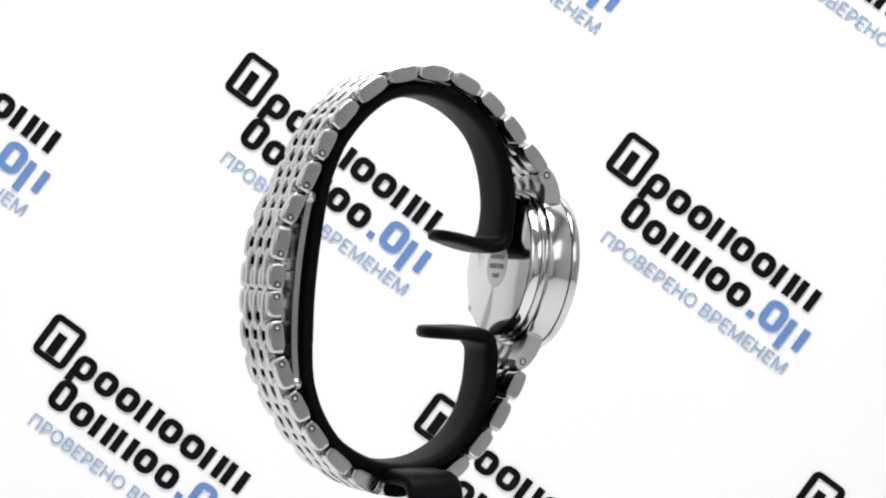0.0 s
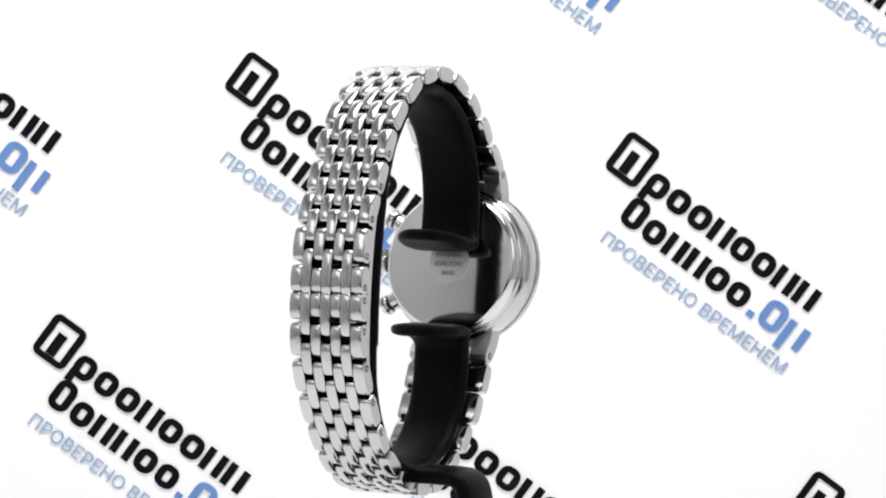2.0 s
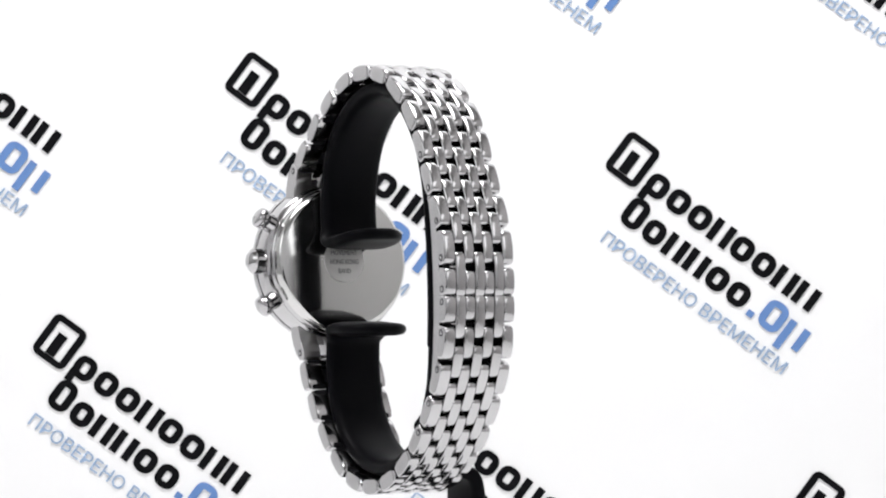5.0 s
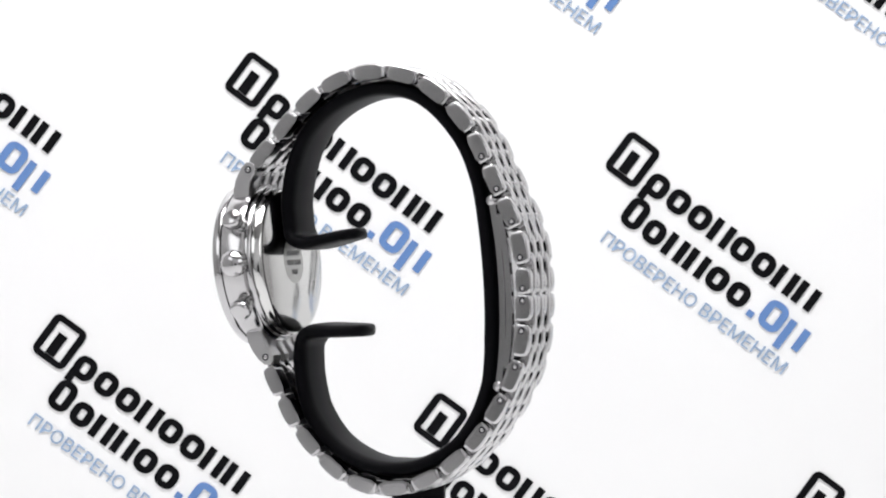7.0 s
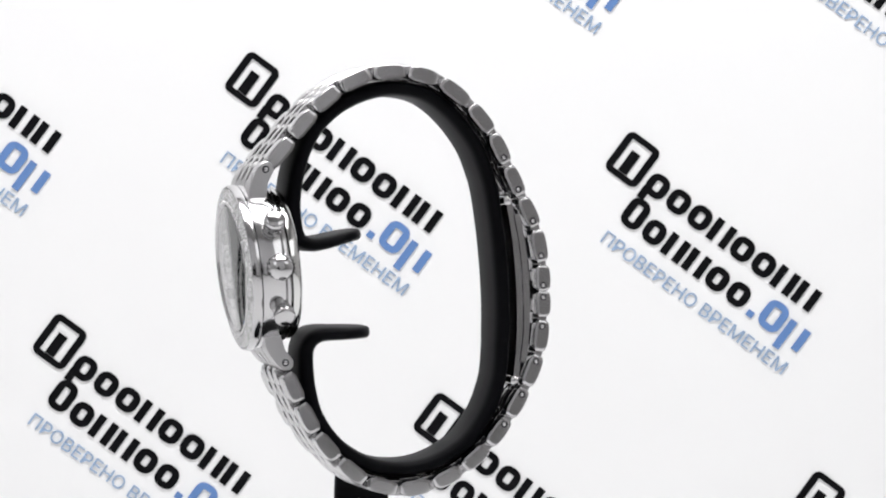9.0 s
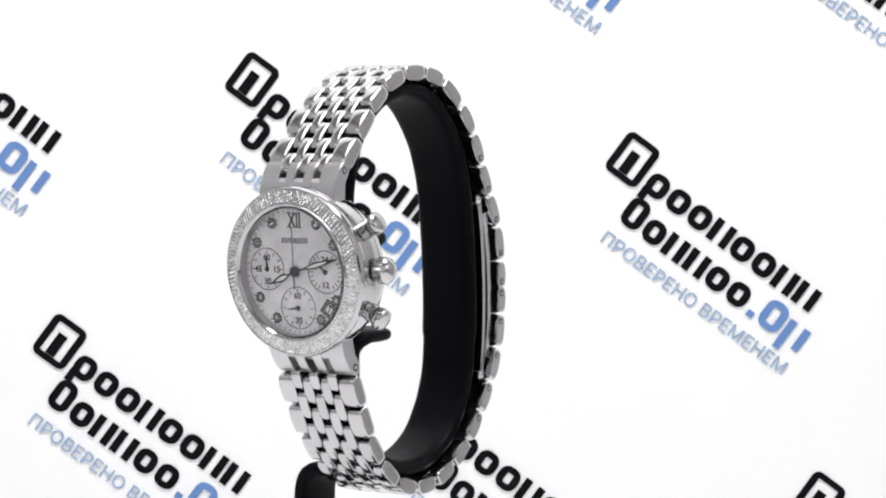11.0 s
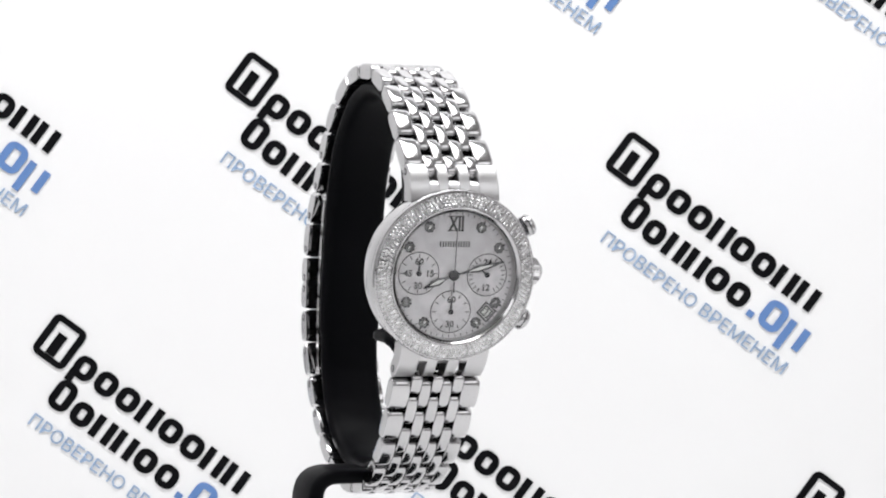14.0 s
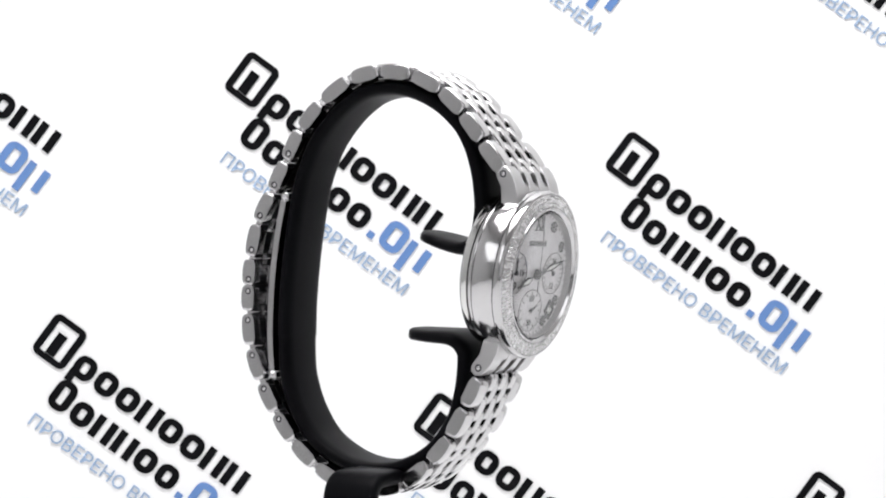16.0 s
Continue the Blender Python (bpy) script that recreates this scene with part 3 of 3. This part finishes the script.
        part("groove_shade", lathe([(2.12, 1.75), (2.12, 1.95), (2.05, 1.95), (2.05, 1.75)], 32, True, m=pm), DARK_STEEL, push)


build_head()


def seconds_pose(clock):
    """The running seconds hand on its arbor, at a clock angle in degrees."""
    return HEAD @ Matrix.Translation((0, -7.0 * MM, 0.2 * MM)) @ Matrix.Rotation(radians(-clock), 4, "Z")


def build_dial():
    dial = part("dial", lathe([(0, -0.3), (12.05, -0.3), (12.05, 0.0), (0, 0.0)], 96, m=K), PEARL, watch, "pale mother-of-pearl dial with three subdials", HEAD)

    def bars(rows, z=0.03, h=0.04):
        """Flat printed strokes (x, y, turn, length, width)."""
        bm = bmesh.new()
        for x, y, turn, ln, w in rows:
            bmesh.ops.create_cube(bm, size=1.0, matrix=K @ Matrix.Translation((x, y, z)) @ Matrix.Rotation(turn, 4, "Z") @ Matrix.Diagonal((ln, w, h, 1)))
        return bm

    def spokes(cx, cy, r, n, ln, w, skip=()):
        return [(cx + r * math.cos(2 * math.pi * i / n), cy + r * math.sin(2 * math.pi * i / n), 2 * math.pi * i / n, ln, w) for i in range(n) if i not in skip]

    part("minute_track", bars(spokes(0, 0, 11.65, 60, 0.5, 0.15)), PRINT, dial, "fine printed minute strokes")
    to_m = Matrix.Scale(1 / MM, 4)

    def words(name, body, x, y, size, width=None, parent=dial, bold=0.0):
        part(name, text_mesh(name, body, size * MM, PRINT, 0.00002, width * MM if width else None, bold * MM), None, parent, "", K @ Matrix.Translation((x, y, 0.06)) @ to_m)

    words("numeral", "XII", 0, 9.75, 4.0, 3.1, bold=0.1)
    part("serif", bars([(0, 9.75 + s * 1.35, 0, 3.3, 0.16) for s in (1, -1)]), PRINT, dial)
    # maker's mark as plain bars
    part("maker_mark", bars([(-2.6 + 1.04 * i + dx, 5.85, 0, 0.27, 1.05) for i in range(6) for dx in (-0.27, 0.27)]), PRINT, dial, "small dark printed bars")
    subs = []
    for cx, cy, n in ((-6.9, 0.25, 12), (6.9, 0.05, 24), (0, -7.0, 12)):
        sub = part("subdial", lathe([(0, 0.03), (3.85, 0.03), (3.9, 0.0)], 48, m=K @ Matrix.Translation((cx, cy, 0))), PEARL, dial, "round pearl subdial")
        part("ring", lathe([(3.92, 0.02), (4.08, 0.02), (4.08, 0.07), (3.92, 0.07)], 64, True, m=K @ Matrix.Translation((cx, cy, 0))), PRINT, sub)
        part("ticks", bars(spokes(cx, cy, 3.3, n, 0.75, 0.17, (5, 6, 7, 17, 18, 19) if n == 24 else ()), 0.05), PRINT, sub)
        subs.append(sub)
    for body, i, dx, dy in (("60", 0, 0, 2.3), ("45", 0, -2.15, 0), ("15", 0, 2.35, 0), ("30", 0, 0, -2.3), ("24", 1, 0, 2.4), ("12", 1, 0, -2.4), ("60", 2, 0, 2.35), ("30", 2, 0, -2.35)):
        cx, cy = ((-6.9, 0.25), (6.9, 0.05), (0, -7.0))[i]
        words("numeral", body, cx + dx, cy + dy, 1.7, None, subs[i], 0.05)
    # stone markers
    for hour in (1, 2, 4, 5, 7, 8, 10, 11):
        a = radians(90 - 30 * hour)
        x, y = 10.45 * math.cos(a), 10.45 * math.sin(a)
        at = Matrix.Translation((x, y, 0))
        mk = part("hour_marker", lathe([(0.98, 0), (0.94, 0.1), (0.8, 0.13), (0, 0.13)], 24, m=K @ at), ENGRAVE, dial, "round stone hour marker in a steel setting")
        part("stone", lathe([(0.42, 0.12), (0.38, 0.3), (0.2, 0.4), (0, 0.4)], 7, m=K @ at), STONE, mk, smooth=0)
        bm = bmesh.new()
        for q in range(8):
            b = a + q * 2 * math.pi / 8
            add_lathe(bm, [(0.25, 0.0), (0.22, 0.28), (0, 0.36)], 6, m=K @ Matrix.Translation((x + 0.88 * math.cos(b), y + 0.88 * math.sin(b), 0)))
        part("prongs", bm, DARK_STEEL, mk)
        part("minute_dot", lathe([(0.2, 0.0), (0.2, 0.06), (0, 0.06)], 14, m=K @ Matrix.Translation((11.65 * math.cos(a), 11.65 * math.sin(a), 0))), PRINT, mk)
    # date window
    dm = K @ Matrix.Translation((7.25, -7.0, 0)) @ Matrix.Rotation(radians(-40), 4, "Z")
    bm = bmesh.new()
    for half, wide in ((1.32, 0.24), (0.86, 0.2)):
        for x, y, w, h in ((0, half, 2 * half + wide, wide), (0, -half, 2 * half + wide, wide), (-half, 0, wide, 2 * half - wide), (half, 0, wide, 2 * half - wide)):
            add_box(bm, (x, y, 0.1), (w, h, 0.2))
    bmesh.ops.transform(bm, matrix=dm, verts=bm.verts)
    date = part("date_window", bm, HAND_DARK, dial, "dark framed date window")
    bm = box((0, 0, 0.02), (2.1, 2.1, 0.03))
    bmesh.ops.transform(bm, matrix=dm, verts=bm.verts)
    part("date_disc", bm, LUME, date)
    part("numeral", text_mesh("numeral", "7", 1.9 * MM, PRINT, 0.00002), None, date, "", dm @ Matrix.Translation((0.1, 0, 0.06)) @ Matrix.Rotation(radians(40 - 12), 4, "Z") @ to_m)

    # hands: (length, tail, widest, height, clock angle)
    def hand(name, ln, tail, wide, z, clock, label, lume=True, at=(0, 0)):
        m = K @ Matrix.Translation((at[0], at[1], z)) @ Matrix.Rotation(radians(90 - clock), 4, "Z")
        o = [(-tail, 0.13), (0.1 * ln, 0.15), (0.25 * ln, 0.2), (0.5 * ln, wide * 1.1), (0.75 * ln, wide * 0.7), (ln, 0.08)]
        bm = bmesh.new()
        top = [bm.verts.new(m @ Vector((x, y, 0.06))) for x, y in o] + [bm.verts.new(m @ Vector((x, -y, 0.06))) for x, y in reversed(o)]
        f = bm.faces.new(top)
        r = bmesh.ops.extrude_face_region(bm, geom=[f])
        bmesh.ops.translate(bm, verts=[v for v in r["geom"] if isinstance(v, bmesh.types.BMVert)], vec=Vector((0, 0, -0.12 * MM)))
        h = part(name, bm, HAND_DARK, watch, label, HEAD)
        if lume:
            o2 = [(0.3 * ln, 0.07), (0.5 * ln, wide * 0.55), (0.68 * ln, wide * 0.34), (0.78 * ln, 0.05)]
            bm = bmesh.new()
            bm.faces.new([bm.verts.new(m @ Vector((x, y, 0.075))) for x, y in o2] + [bm.verts.new(m @ Vector((x, -y, 0.075))) for x, y in reversed(o2)])
            part("inlay", bm, LUME, h, "white luminous inlay")
        return h

    hand("hour_hand", 6.5, 0.8, 0.68, 0.45, 247, "dark leaf-shaped hour hand with white inlay")
    hand("minute_hand", 10.4, 0.8, 0.6, 0.62, 75, "dark leaf-shaped minute hand with white inlay")
    for nm, at, ln, clock in (("small_hand", (-6.9, 0.25), 2.5, 0), ("small_hand", (6.9, 0.05), 1.9, 310)):
        h = hand(nm, ln, 0.3, 0.16, 0.2, clock, "small dark subdial hand", False, at)
        part("hub", lathe([(0.5, 0.1), (0.5, 0.3), (0.3, 0.4), (0, 0.4)], 20, m=K @ Matrix.Translation((*at, 0))), HAND_DARK, h)
    runner = hand("seconds_hand", 2.5, 0.3, 0.16, 0.0, 0, "small dark running seconds hand", False)
    runner.matrix_local = seconds_pose(326)
    part("hub", lathe([(0.5, -0.1), (0.5, 0.1), (0.3, 0.2), (0, 0.2)], 20, m=K), HAND_DARK, runner)
    bm = bmesh.new()
    for y0, y1, w in ((-3.2, 8.6, 0.14), (-3.3, -1.2, 0.26)):
        bmesh.ops.create_cube(bm, size=1.0, matrix=K @ Matrix.Translation((0, (y0 + y1) / 2, 0.85)) @ Matrix.Diagonal((w, y1 - y0, 0.08, 1)))
    sec = part("sweep_hand", bm, HAND_DARK, watch, "thin dark chronograph sweep hand", HEAD)
    part("hub", lathe([(1.0, 0.3), (1.0, 0.8), (0.7, 1.0), (0.35, 1.05), (0, 0.98)], 28, m=K), HAND_DARK, sec)
    return runner


seconds_hand = build_dial()


# ---- movement: watch and stand turn together about the upright axis ----
def motions():
    # degrees by which the turntable runs ahead of an even pace
    ahead = [(0.0, 0.62), (0.5, 0.55), (1.0, -0.2), (1.5, -0.5), (2.0, -0.3), (2.5, -0.13), (3.0, -0.1), (4.0, 0.0), (5.2, -0.1), (6.5, -0.25), (7.0, 0.11), (7.5, 0.2),
             (8.0, -0.04), (8.5, -0.2), (9.0, -0.21), (10.2, -0.1), (11.5, -0.02), (12.0, 0.36), (12.5, 0.55), (13.0, 0.3), (13.5, -0.6), (14.0, -0.72), (14.5, -0.1),
             (15.0, 0.32), (15.5, 0.24), (16.0, 0.12)]
    rows = [(t, pose(0, 0, EYE_Z, 0, 0, 19.1543 * t - 245.403 + w)) for t, w in ahead]
    walk(watch, rows)
    walk(stand, rows)
    walk(seconds_hand, [(t, seconds_pose(302 + 32 * (t - 12.2))) for t in range(0, 17)])


motions()
